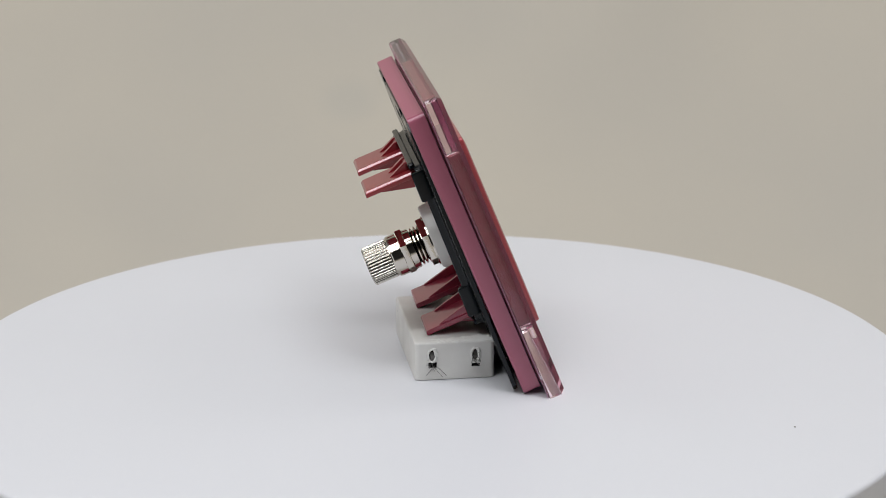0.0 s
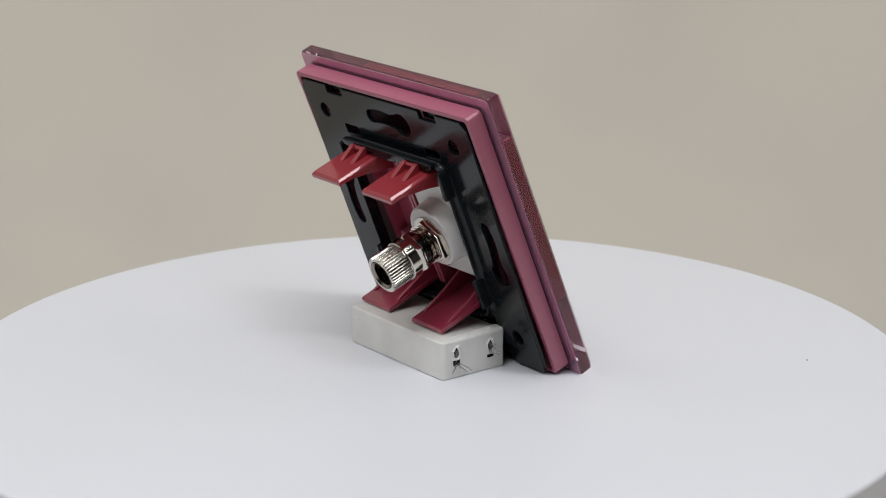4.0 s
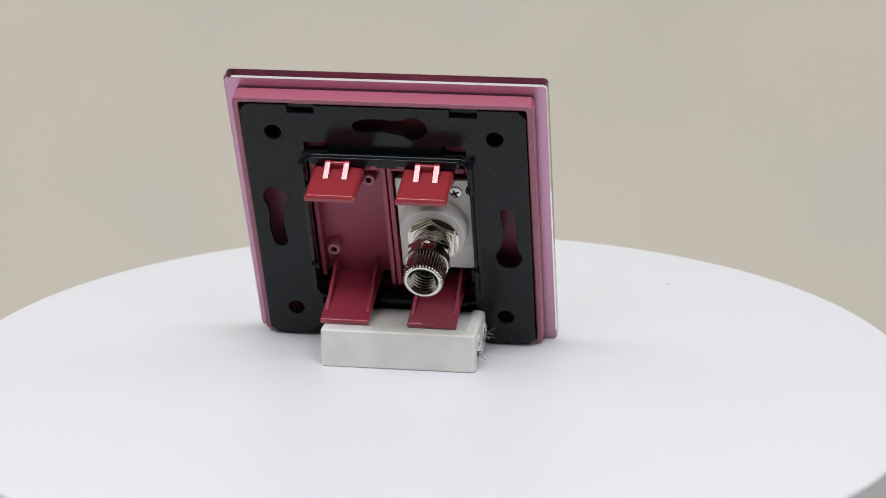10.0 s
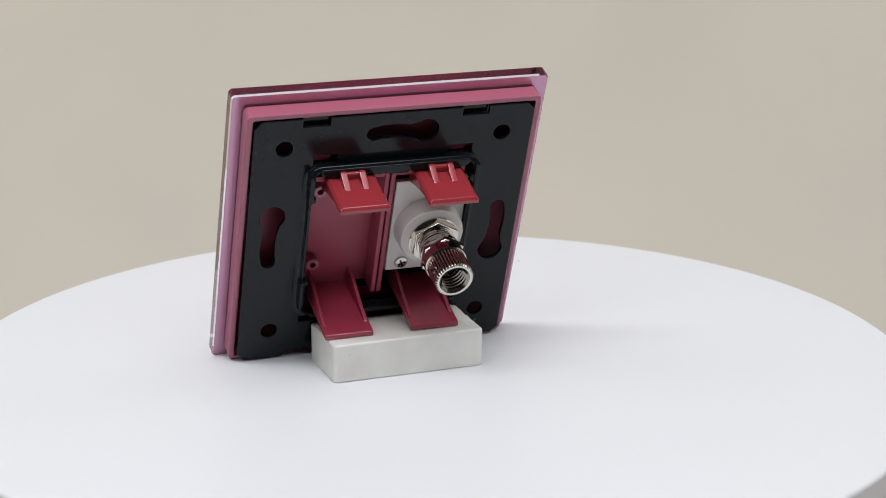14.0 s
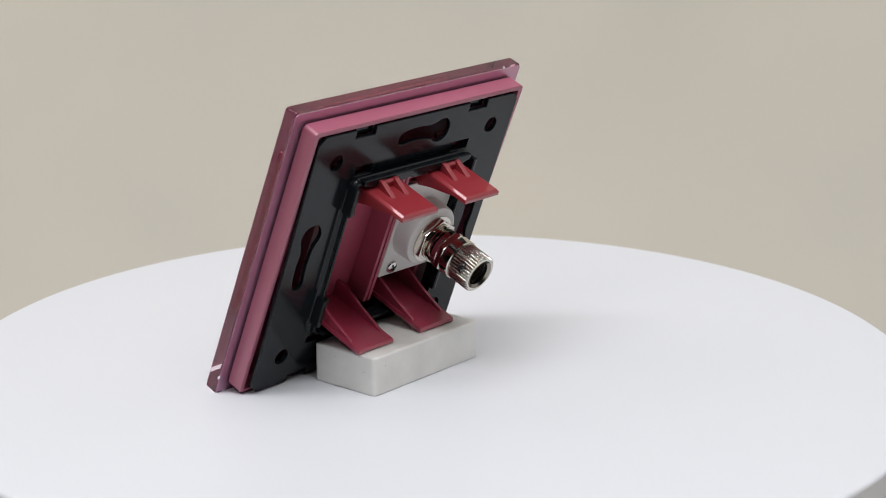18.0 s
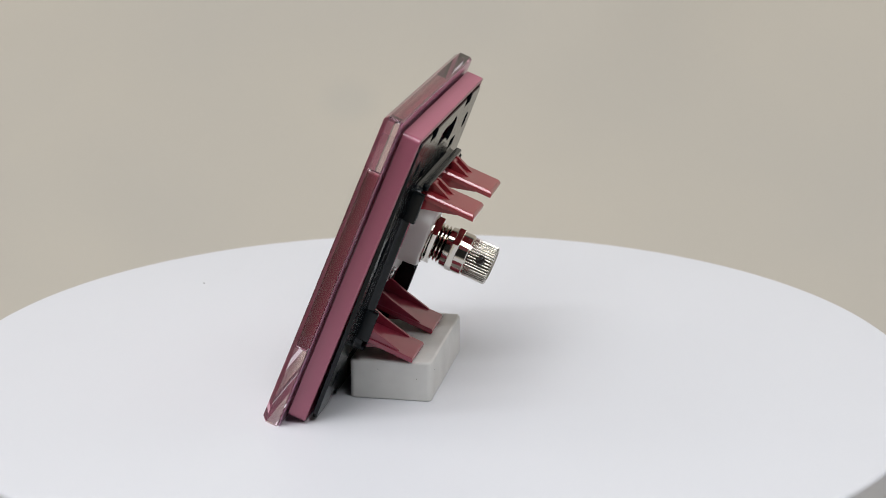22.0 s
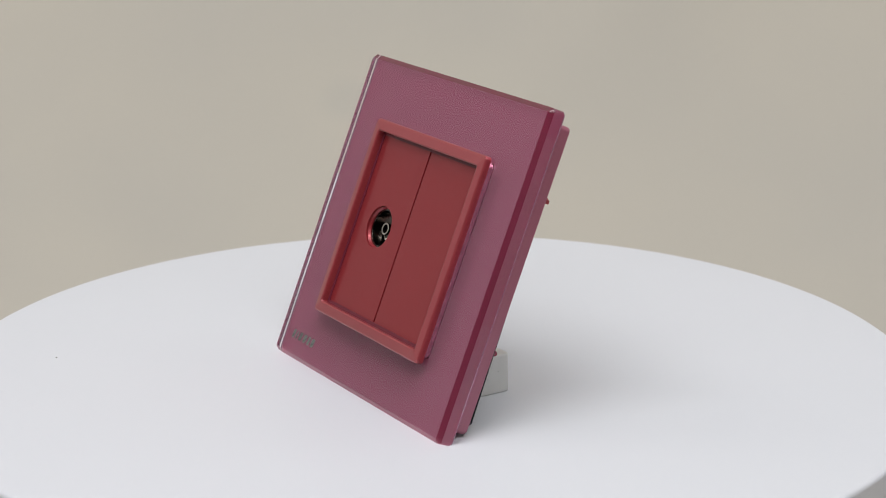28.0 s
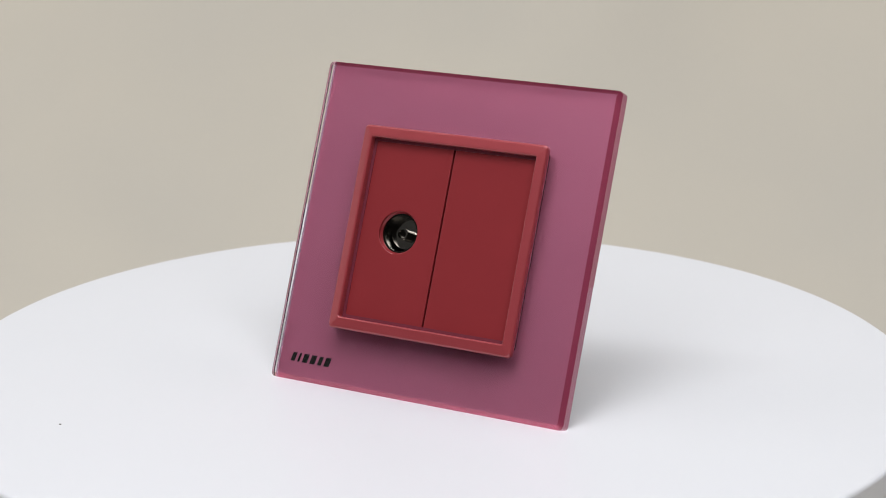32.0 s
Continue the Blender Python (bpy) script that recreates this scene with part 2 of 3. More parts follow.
def backdrop():
    """A cloth sweep: flat under the turntable, rising behind it in one bend, with shallow folds."""
    bm = B()
    start, rad, end = 0.13, 0.30, 78
    path = [(-0.55 + (0.55 + start) * i / 16, 0.0) for i in range(17)]
    path += [(start + rad * math.sin(radians(a)), rad - rad * math.cos(radians(a))) for a in range(2, end + 1, 2)]
    y1, z1 = path[-1]
    path += [(y1 + 0.02 * i * math.cos(radians(end)), z1 + 0.02 * i * math.sin(radians(end))) for i in range(1, 25)]
    nx = 160
    grid = []
    for j, (y, z) in enumerate(path):
        row = []
        for i in range(nx + 1):
            x = -0.545 + 1.09 * i / nx
            rise = min(1.0, max(0.0, (y - 0.16) / 0.2))
            crease = x - 0.075 - 0.9 * (z - 0.10)
            fold = 0.013 * math.exp(-(crease / (0.018 if crease < 0 else 0.05)) ** 2) * max(0.0, 1 - abs(z - 0.16) / 0.16) + 0.012 * math.exp(-((x + 0.19 + 1.8 * (z - 0.05)) / 0.035) ** 2)
            fold += 0.008 * math.exp(-((x - 0.05) / 0.03) ** 2 - ((z - 0.19) / 0.03) ** 2)
            wave = fold + 0.006 * math.sin(5 * x + 7 * z + 1.0) + 0.022 * noise.noise(Vector((2.2 * x, 2.8 * z, 1.7)))
            row.append(bm.verts.new((x, y - rise * wave * 0.8, -0.060 + z + rise * wave * 0.8)))
        grid.append(row)
    for a, b in zip(grid, grid[1:]):
        for i in range(nx):
            bm.faces.new((a[i], a[i + 1], b[i + 1], b[i]))
    ob = finish("backdrop", bm, CLOTH, None, "", 1, 180)
    ob.modifiers.new("thickness", "SOLIDIFY").thickness = 0.0012
    tagged(ob, "beige grey backdrop cloth sweeping up behind the turntable in soft folds", "backdrop", kind="structure")


# ---- turntable ----
def build_turntable():
    base = new("turntable")
    bm = lathe(B(), [(-60, 88), (-60, 90), (-22, 90), (-22, 88)], n=64)
    bmesh.ops.rotate(bm, cent=(0, 0, 0), matrix=Matrix.Rotation(radians(90), 3, "X"), verts=bm.verts)
    part("pedestal", bm, WHITE, base, "white plastic drum")
    r = 123.5
    prof = [(-22, r - 1.5), (-21.5, r - 0.5), (-20.5, r), (-1.2, r), (-0.5, r - 0.25), (-0.15, r - 0.7), (0, r - 1.4)]
    bm = lathe(B(), prof, n=256)
    bmesh.ops.rotate(bm, cent=(0, 0, 0), matrix=Matrix.Rotation(radians(90), 3, "X"), verts=bm.verts)
    part("platter", bm, TOP, base, "round white laminate top")
    rng = random.Random(4)
    for x, y, s in ((48.8, 82.8, 0.30),):
        bm = B()
        bmesh.ops.create_icosphere(bm, subdivisions=1, radius=s)
        for v in bm.verts:
            v.co = Vector((x + v.co.x * rng.uniform(0.7, 1.5), y + v.co.y * rng.uniform(0.7, 1.3), 0.08 + v.co.z * 0.4))
        part("speck", bm, SPECK, base, "tiny dark speck of dust")
    return tagged(base, "round white turntable turning under the socket", "turntable")


# ---- support block ----
def build_block():
    thing = new("support_block")
    at = pose(-0.0079, 0.0037, 0, 0, 0, 5.6)
    hx, hy, top = 19.8, 10.0, 9.7
    bm = B()
    sheet(bm, rounded(-hx, hx, -hy, hy, 1.2, 5), [], 0.0, top, 0.0)
    for level, wide in ((top, 0.6), (0.0, 0.15)):
        es = [e for e in bm.edges if len(e.link_faces) == 2 and e.calc_face_angle(0) > 1.0 and max(abs(v.co.y - level) for v in e.verts) < 1e-4]
        bmesh.ops.bevel(bm, geom=es, offset=wide, segments=3, profile=0.5, affect="EDGES")
    bmesh.ops.rotate(bm, cent=(0, 0, 0), matrix=Matrix.Rotation(radians(90), 3, "X"), verts=bm.verts)
    bmesh.ops.translate(bm, vec=(0, 0, 0.12), verts=bm.verts)
    for v in bm.verts:
        v.co.y = max(-hy, min(hy, v.co.y))
    body = part("body", bm, BLOCK, thing, "off-white moulded plastic body with rounded edges")
    body.matrix_basis = at
    for x, y, z in ((-15.8, -hy - 0.02, 7.0), (-hx - 0.02, -6.5, 5.6), (-hx - 0.02, 3.0, 7.6)):
        bm = B()
        bmesh.ops.create_icosphere(bm, subdivisions=1, radius=0.1)
        bmesh.ops.translate(bm, vec=(x, y, z), verts=bm.verts)
        part("speck", bm, SPECK, body, "tiny dark speck of dirt")
    # torn lump of plastic standing up on one corner, over the second opening
    bm = B()
    rows = []
    for i in range(31):
        u = i / 30
        row = []
        for k in range(9):
            w = k / 8
            x, y = hx - 3.6 + 3.4 * w, -8.6 + 18.4 * u
            edge = min(1.0, 6 * w, 5 * (1 - w) + 0.25, 7 * u, 9 * (1 - u) + 0.3)
            n = noise.noise(Vector((x * 1.3, y * 1.1, 4.0)))
            row.append(bm.verts.new((x + 0.25 * n, y, top - 0.15 + edge * (0.25 + 0.5 * n + 0.95 * u * u))))
        rows.append(row)
    for a, b in zip(rows, rows[1:]):
        for k in range(8):
            bm.faces.new((a[k], a[k + 1], b[k + 1], b[k]))
    ext = bmesh.ops.extrude_face_region(bm, geom=list(bm.faces))
    for g in ext["geom"]:
        if isinstance(g, bmesh.types.BMVert):
            g.co.z = top - 0.4
    part("torn_lump", bm, TORN, body, "torn ragged lump of white plastic", 60)
    rng = random.Random(9)
    for cy, cz, big in ((-5.7, 6.45, 1.3), (5.1, 6.35, 1.45)):
        def oval(r_y, r_z, n=20):
            return [(cy + r_y * math.cos(2 * math.pi * i / n), cz + r_z * math.sin(2 * math.pi * i / n)) for i in range(n)]
        # Dark plugs paint the shade of the oval opening and the notch.
        bm = sheet(B(), oval(0.95, 1.6), [], 0.0, 1.2)
        for v in bm.verts:
            v.co = Vector((hx - 1.13 + v.co.y, v.co.x, v.co.z))
        part("wire_slot", bm, DARK, body, "oval wire opening, its shade painted as a dark plug")
        part("wire_slot", box(B(), (hx - 1.2, hx + 0.06), (cy - 0.95, cy + 1.15), (cz - 3.15, cz - (1.75 if cy < 0 else 2.35)), 0.1), DARK, body, "ragged notch, its shade painted as a dark plug")
        # rolled and chewed rim of plastic round the opening
        bm = B()
        rows = []
        for i in range(36):
            a = 2 * math.pi * i / 36
            row = []
            for k in range(10):
                b = 2 * math.pi * k / 10
                q = Vector((math.cos(a) * 3, math.sin(a) * 3, k * 0.35 + cy))
                n = 0.6 + 1.5 * abs(noise.noise(q * 1.4)) + (0.55 if math.cos(a) > 0.3 else -0.15)
                w = 0.24 * big * n
                row.append(bm.verts.new((hx + 0.02 + math.sin(b) * w * 1.15, cy + math.cos(a) * (1.02 + math.cos(b) * w), cz + math.sin(a) * (1.62 + math.cos(b) * w))))
            rows.append(row)
        for i in range(36):
            for k in range(10):
                bm.faces.new((rows[i][k], rows[(i + 1) % 36][k], rows[(i + 1) % 36][(k + 1) % 10], rows[i][(k + 1) % 10]))
        part("torn_rim", bm, TORN, body, "chewed white plastic rim")
        for k in range(4):
            bm = B()
            bmesh.ops.create_icosphere(bm, subdivisions=2, radius=1.0)
            oy, oz = rng.uniform(-0.9, 0.9), (-1.55 if k < 3 else 1.9) + rng.uniform(-0.25, 0.25)
            for v in bm.verts:
                n = 0.7 + 0.8 * noise.noise(v.co * 2.3 + Vector((k, cy, 0)))
                v.co = Vector((hx + 0.15 + v.co.x * 0.45 * n, cy + oy + v.co.y * 0.45 * n, cz + oz + v.co.z * 0.35 * n))
            part("torn_flap", bm, TORN, body, "crumb of chewed white plastic")
        # bundle in the oval, and frayed strands out of the notch
        for k in range(7):
            oy = -0.45 + 0.15 * k
            pts = [(hx - 0.1, cy + oy, cz + 1.1), (hx + 0.28, cy + oy * 0.9, cz + 0.4), (hx + 0.30, cy + oy + 0.1, cz - 0.5), (hx + 0.05, cy + oy * 0.7, cz - 1.2)]
            part("wire_strand", tube(B(), pts, 0.085), WIRE, body, "fine bare wire strand")
        for k in range(12):
            q = Vector((hx - 0.2, cy + rng.uniform(-0.6, 0.7), cz - 2.2 + rng.uniform(-0.5, 0.4)))
            d = Vector((rng.uniform(0.35, 0.9), rng.uniform(-0.8, 0.8), rng.uniform(-0.7, 0.45)))
            if cy > 0:
                q.z += rng.uniform(0.6, 2.6)
                d = Vector((rng.uniform(0.7, 1.15), rng.uniform(-0.35, 0.3), rng.uniform(-0.7, 0.7)))
            bend = Vector((0, rng.uniform(-0.2, 0.2), rng.uniform(-0.25, 0.1)))
            reach = rng.uniform(0.6, 0.95) if k % 4 else 1.6
            pts = [q + d * (t * reach) + bend * (t * t * 0.5) for t in (0, 0.6, 1.2, 1.7, 2.1)]
            part("wire_strand", tube(B(), pts, 0.075), WIRE, body, "fine bare wire strand")
        if cy < 0:
            pts = [(hx + 0.1, cy, cz - 2.0), (hx + 0.3, cy + 0.1, cz - 3.0), (hx + 0.2, cy - 0.5, cz - 3.9), (hx + 0.3, cy - 1.5, cz - 5.0)]
            part("wire_strand", tube(B(), pts, 0.07), WIRE, body, "fine bare wire strand")
    return tagged(thing, "off-white plastic block with torn wire openings, propping up the socket", "block")


# ---- wall socket ----
PLATE = pose(-0.0118, 0.0119, 0.0374, 0, 0, 180 + 4.57) @ pose(0, 0, 0, -22.41, 0, 0)


def keyhole(turns):
    """A curved slot with one wide end, as on the top edge, turned by quarter turns about the middle."""
    cx, cz, rb = -7.9, 30.1, 3.25
    # the wide end opens towards +u; the bar bows slightly
    bar_top = [(-3.6, 32.2), (0.0, 32.6), (3.2, 32.5), (5.3, 32.1)]
    tip = [(5.3 + 1.9 * math.sin(radians(b)), 30.25 + 1.85 * math.cos(radians(b))) for b in (30, 60, 90, 120, 150)]
    bar_bot = [(5.3, 28.4), (3.2, 28.75), (0.0, 28.9), (-3.6, 28.5)]
    big = [(cx + rb * math.cos(radians(b)), cz + rb * math.sin(radians(b))) for b in range(-40, -325, -19)]
    out = bar_top + tip + bar_bot + big
    for _ in range(turns):
        out = [(z, -x) for x, z in out]
    return out


def clip(parent, cu, sign):
    """A sprung retaining clip: a tongue with two side gussets and a small bracket, at u = cu; sign is -1 for the lower one."""
    w = 6.25
    root = 7.0 if sign > 0 else 1.3
    bm = box(B(), (cu - w, cu + w), (root, 23.7), (18.75, 20.35 if sign > 0 else 20.15))
    if sign < 0:
        es = [e for e in bm.edges if max(v.co.z for v in e.verts) < 19 and min(v.co.y for v in e.verts) > 23]
        bmesh.ops.bevel(bm, geom=es, offset=0.4, segments=1, profile=0.5, affect="EDGES")
    es = [e for e in bm.edges if min(v.co.z for v in e.verts) > 20 and not (max(v.co.y for v in e.verts) < root + 1)]
    bmesh.ops.bevel(bm, geom=es, offset=0.62 if sign > 0 else 0.3, segments=1, profile=0.5, affect="EDGES")
    es = [e for e in bm.edges if len(e.link_faces) == 2 and e.calc_face_angle(0) > 0.5]
    bmesh.ops.bevel(bm, geom=es, offset=0.13, segments=2, profile=0.5, affect="EDGES")
    for v in bm.verts:
        v.co.z *= sign
    mat = CLIP if sign > 0 else CRIMSON
    ob = part("retaining_clip", bm, mat, parent, "satin red sprung plastic clip")
    for s in (-1, 1):
        x = cu + s * (w - 0.9)
        g = [(7.0, 19.0), (20.2, 19.0), (19.6, 18.45), (12.0, 16.4), (7.0, 14.4)] if sign > 0 else [(1.6, 19.0), (20.2, 19.0), (19.6, 18.45), (12.0, 16.6), (6.0, 14.6), (1.6, 14.6)]
        part("gusset", prism(B(), [(y, v * sign) for y, v in g], x - 0.45, x + 0.45, 0.12), mat, ob)
        rib = [(11.2, 20.0), (16.5, 20.0), (16.5, 20.4), (12.0, 22.4), (11.2, 22.4)]
        part("bracket_rib", prism(B(), [(y, v * sign) for y, v in rib], cu + s * 2.35 - 0.75, cu + s * 2.35 + 0.75, 0.15), mat, ob)
    bar = [(11.2, 20.0), (12.2, 20.0), (12.2, 21.7), (11.9, 22.1), (11.2, 22.2)]
    part("bracket_bar", prism(B(), [(y, v * sign) for y, v in bar], cu - 3.1, cu + 3.1, 0.15), mat, ob)
    return ob


def screw(parent, cu, cv, y):
    bm = lathe(B(), [(y - 1.5, 1.75), (y + 0.2, 1.75), (y + 0.55, 1.55), (y + 0.8, 1.0), (y + 0.85, 0.3)], cu, cv, 24)
    ob = part("screw", bm, STEEL, parent, "cross-head zinc screw")
    for a in (25, 115):
        # Dark bars paint the shade of the cross recess.
        bm = box(B(), (-1.1, 1.1), (y + 0.45, y + 0.90), (-0.22, 0.22), 0.05, 1)
        bmesh.ops.rotate(bm, cent=(0, 0, 0), matrix=Matrix.Rotation(radians(a), 3, "Y"), verts=bm.verts)
        bmesh.ops.translate(bm, vec=(cu, 0, cv), verts=bm.verts)
        part("screw_recess", bm, DARK, ob, "cross recess, its shade painted as dark bars")


def zigzag(y0, y1, r_in, r_out, pitch):
    out, y = [], y0
    while y < y1 - 1e-6:
        out += [(y, r_in), (y + pitch * 0.35, r_out), (y + pitch * 0.65, r_out)]
        y += pitch
    return out + [(y1, r_in)]


def hexagon(cu, cv, r, turn=0):
    return [(cu + r * math.cos(radians(60 * i + turn)), cv + r * math.sin(radians(60 * i + turn))) for i in range(6)]


def build_socket():
    thing = new("wall_socket")

    def p(name, bm, mat, label="", smooth=35):
        ob = part(name, bm, mat, thing, label, smooth)
        ob.matrix_basis = PLATE
        return ob

    # clear glass front with its coloured coating in the back of it
    hole = rounded(-24.2, 23.6, -23.8, 24.0, 1.2)
    gl = sheet(B(), rounded(-40.3, 39.9, -39.8, 40.4, 1.2, 4), [hole], -1.7, 2.6)
    bmesh.ops.recalc_face_normals(gl, faces=gl.faces)
    for level, wide in ((-1.7, 1.1), (2.6, 0.35)):
        es = [e for e in gl.edges if len(e.link_faces) == 2 and e.calc_face_angle(0) > 1.0
              and max(abs(v.co.y - level) for v in e.verts) < 1e-4 and max(abs(e.verts[0].co.x), abs(e.verts[0].co.z)) > 30]
        bmesh.ops.bevel(gl, geom=es, offset=wide, segments=1, profile=0.5, affect="EDGES")
    g = p("glass_panel", gl, GLASS, "clear bevelled glass square", 20)
    g.data.materials.append(BEVEL)
    g.data.materials.append(FOOT_SHADE)
    g.data.materials.append(SIDE)
    for f in g.data.polygons:
        if 0.3 < abs(f.normal.y) < 0.95 and f.center.y < 0:
            f.material_index = 1
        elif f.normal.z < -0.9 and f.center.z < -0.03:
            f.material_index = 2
        elif abs(f.normal.y) < 0.3 and max(abs(f.center.x), abs(f.center.z)) > 0.03:
            f.material_index = 3
    g.visible_shadow = False
    p("back_coating", sheet(B(), rounded(-39.45, 39.5, -39.4, 39.9, 0.9), [rounded(-24.3, 23.7, -23.9, 24.1, 1.0)], 2.50, 2.55), COATING, "mauve pink coating on the back of the glass", 20)
    p("back_film", sheet(B(), rounded(-40.0, 39.6, -39.5, 40.0, 0.9), [rounded(-24.3, 23.7, -23.9, 24.1, 1.0)], 2.62, 2.72), LILAC, "glossy lilac film on the back of the glass", 20)
    # printed maker's mark, as plain bars
    x = -36.4
    for w in (1.15, 0.6, 1.45, 1.5, 1.1, 1.5):
        v0, v1, lean = -35.2, -33.0, 0.5
        bm = B()
        vs = [(x, v0), (x + w, v0), (x + w + lean, v1), (x + lean, v1)]
        sheet(bm, vs, [], 2.44, 2.47)
        p("printed_bar", bm, INK, "plain printed bar")
        x += w + 0.75

    # raised red bezel round the modules
    bezel = B()
    sheet(bezel, rounded(-25.4, 24.55, -25.45, 25.35, 1.1, 5), [rounded(-22.75, 22.0, -22.5, 22.4, 0.35, 3)], -3.6, -1.73, 0.0)
    for v in bezel.verts:
        if v.co.y < -2.5:
            far = max(abs(v.co.x + 0.4) - 23.4, abs(v.co.z + 0.05) - 23.9, 0)
            v.co.y += 0.25 * far
    bmesh.ops.recalc_face_normals(bezel, faces=bezel.faces)
    es = [e for e in bezel.edges if len(e.link_faces) == 2 and e.calc_face_angle(0) > 0.9 and min(e.verts[0].co.y, e.verts[1].co.y) < -2.5]
    bmesh.ops.bevel(bezel, geom=es, offset=0.5, segments=4, profile=0.5, affect="EDGES")
    p("bezel", bezel, BEZEL, "raised satin red square bezel", 40)
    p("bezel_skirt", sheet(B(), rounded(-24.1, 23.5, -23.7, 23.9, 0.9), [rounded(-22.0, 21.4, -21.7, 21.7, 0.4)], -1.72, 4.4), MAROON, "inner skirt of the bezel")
    p("latch_tab", box(B(), (-12.3, -7.7), (-1.0, -0.4), (22.0, 22.4), 0.1), STEEL, "small bright metal latch tab")

    # pink carrier frame behind the glass
    fr = B()
    sheet(fr, rounded(-37.2, 37.0, -36.9, 37.5, 1.3, 5), [rounded(-35.7, 35.5, -36.0, 36.1, 0.5, 3)], 3.3, 7.6, 0.0)
    es = [e for e in fr.edges if len(e.link_faces) == 2 and max(e.verts[0].co.y, e.verts[1].co.y) > 7 and abs(e.verts[0].co.y - e.verts[1].co.y) < 0.1]
    es = [e for e in es if e.calc_face_angle(0) > 1.0]
    bmesh.ops.bevel(fr, geom=es, offset=0.3, segments=2, profile=0.5, affect="EDGES")
    p("carrier_frame", fr, PINK, "satin pink plastic carrier frame")
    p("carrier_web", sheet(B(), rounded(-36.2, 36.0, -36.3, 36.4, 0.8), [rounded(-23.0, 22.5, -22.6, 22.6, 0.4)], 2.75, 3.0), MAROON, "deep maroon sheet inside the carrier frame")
    for x0, x1, z0, z1 in ((13.0, 20.5, 22.0, 25.2), (-21.0, -13.5, 22.0, 25.2)):
        p("pad", box(B(), (x0, x1), (2.95, 3.5), (z0, z1), 0.2), MAROON, "dark maroon plastic pad seen through a slot")

    for x0, x1 in ((14.9, 19.1), (-19.6, -15.2)):
        p("pad", box(B(), (x0, x1), (4.8, 5.8), (22.3, 24.3), 0.2), ROSE, "rose plastic pad seen through a slot")

    # black steel mounting plate
    L, R, D, U, c = -35.5, 35.2, -36.0, 35.9, 1.8
    top = [(R - c, U), (23.3, U), (23.3, U - 2.2), (16.5, U - 2.2), (16.5, U), (-16.9, U), (-16.9, U - 2.2), (-23.7, U - 2.2), (-23.7, U), (L + c, U)]
    bottom = [(L + c, D), (-23.7, D), (-23.7, D + 2.2), (-16.9, D + 2.2), (-16.9, D), (16.5, D), (16.5, D + 2.2), (23.3, D + 2.2), (23.3, D), (R - c, D)]
    outer = top + [(L, U - c), (L, D + c)] + bottom + [(R, D + c), (R, U - c)]
    window = rounded(-21.3, 20.3, -21.6, 21.7, 2.6, 5)
    holes = [window]
    holes += [ring(x, z, 2.1) for x, z in ((27.45, 27.9), (-27.75, 27.9), (27.4, -27.3), (-28.1, -27.2))]
    holes += [[(x + dx, z) for x, z in keyhole(k)] for k, dx in enumerate((0.0, -1.1, 0.0, 0.4))]
    for x0, x1 in ((14.1, 19.9), (-20.4, -14.4)):
        for z0, z1 in ((22.7, 25.3), (-25.3, -23.6)):
            holes.append([(x0, z0), (x1, z0), (x1, z1), (x0, z1)])
    mp = p("mounting_plate", sheet(B(), outer, holes, 6.9, 8.0, 0.12, 1), BLACK, "glossy black enamelled steel mounting plate", 30)
    mp.matrix_basis = PLATE @ pose(0, 0.0075, 0.036) @ pose(0, 0, 0, 1.25) @ pose(0, -0.0075, -0.036)
    for x0, x1 in ((16.6, 23.2), (-23.6, -17.0)):
        for z0, z1 in ((33.6, 36.0), (-36.0, -33.6)):
            part("recessed_tab", box(B(), (x0, x1), (5.6, 6.5), (z0, z1), 0.1), BLACK, mp)
    # the sheet bends up out of the plate into a thin wall round the opening
    lip, rows = B(), []
    bend = [(1.9, 7.95), (1.9, 8.03), (1.3, 8.12), (0.9, 8.4), (0.7, 8.9), (0.62, 9.8), (0.55, 9.95), (0.4, 10.02), (0.2, 10.02), (0.06, 9.95), (0.0, 9.8), (0.0, 7.1)]
    for out, y in bend:
        loop = rounded(-21.1 - out, 20.1 + out, -21.4 - out, 21.4 + out * 0.62, 2.4 + out * 0.8, 7)
        rows.append([lip.verts.new((x, y, z)) for x, z in loop])
    for a, b in zip(rows, rows[1:] + rows[:1]):
        for i in range(len(a)):
            lip.faces.new((a[i], a[(i + 1) % len(a)], b[(i + 1) % len(a)], b[i]))
    part("window_lip", lip, BLACK, mp, "turned-up black lip round the opening", 50)
    # stamped bar over the top of the opening, with a ragged lower edge
    outline = [(-19.5, 22.3), (-19.2, 22.75), (-18.6, 22.95), (17.9, 22.95), (18.5, 22.75), (18.8, 22.3), (18.5, 21.3), (17.4, 20.85), (16.2, 20.85), (15.6, 20.6), (14.6, 20.6), (14.2, 20.9),
               (6.4, 20.9), (6.0, 20.45), (3.4, 20.45), (3.0, 20.75), (1.8, 20.75), (1.4, 20.3), (-3.3, 20.3), (-3.7, 20.85), (-15.4, 20.85), (-15.9, 20.5), (-17.2, 20.5), (-17.6, 20.9), (-18.4, 20.95), (-19.2, 21.4)]
    part("lip_bar", sheet(B(), outline, [], 9.6, 11.1, 0.32, 3), BLACK, mp, "stamped black bar with a ragged lower edge")
    part("lip_fold", box(B(), (-18.6, 17.8), (9.0, 10.6), (-22.3, -21.2), 0.3), BLACK, mp)
    for x0, x1 in ((19.9, 21.3), (-22.3, -20.9)):
        for z0, z1 in ((13.2, 21.0), (-18.6, -10.6)):
            part("lip_tab", box(B(), (x0, x1), (8.2, 11.3), (z0, z1), 0.45), BLACK, mp)
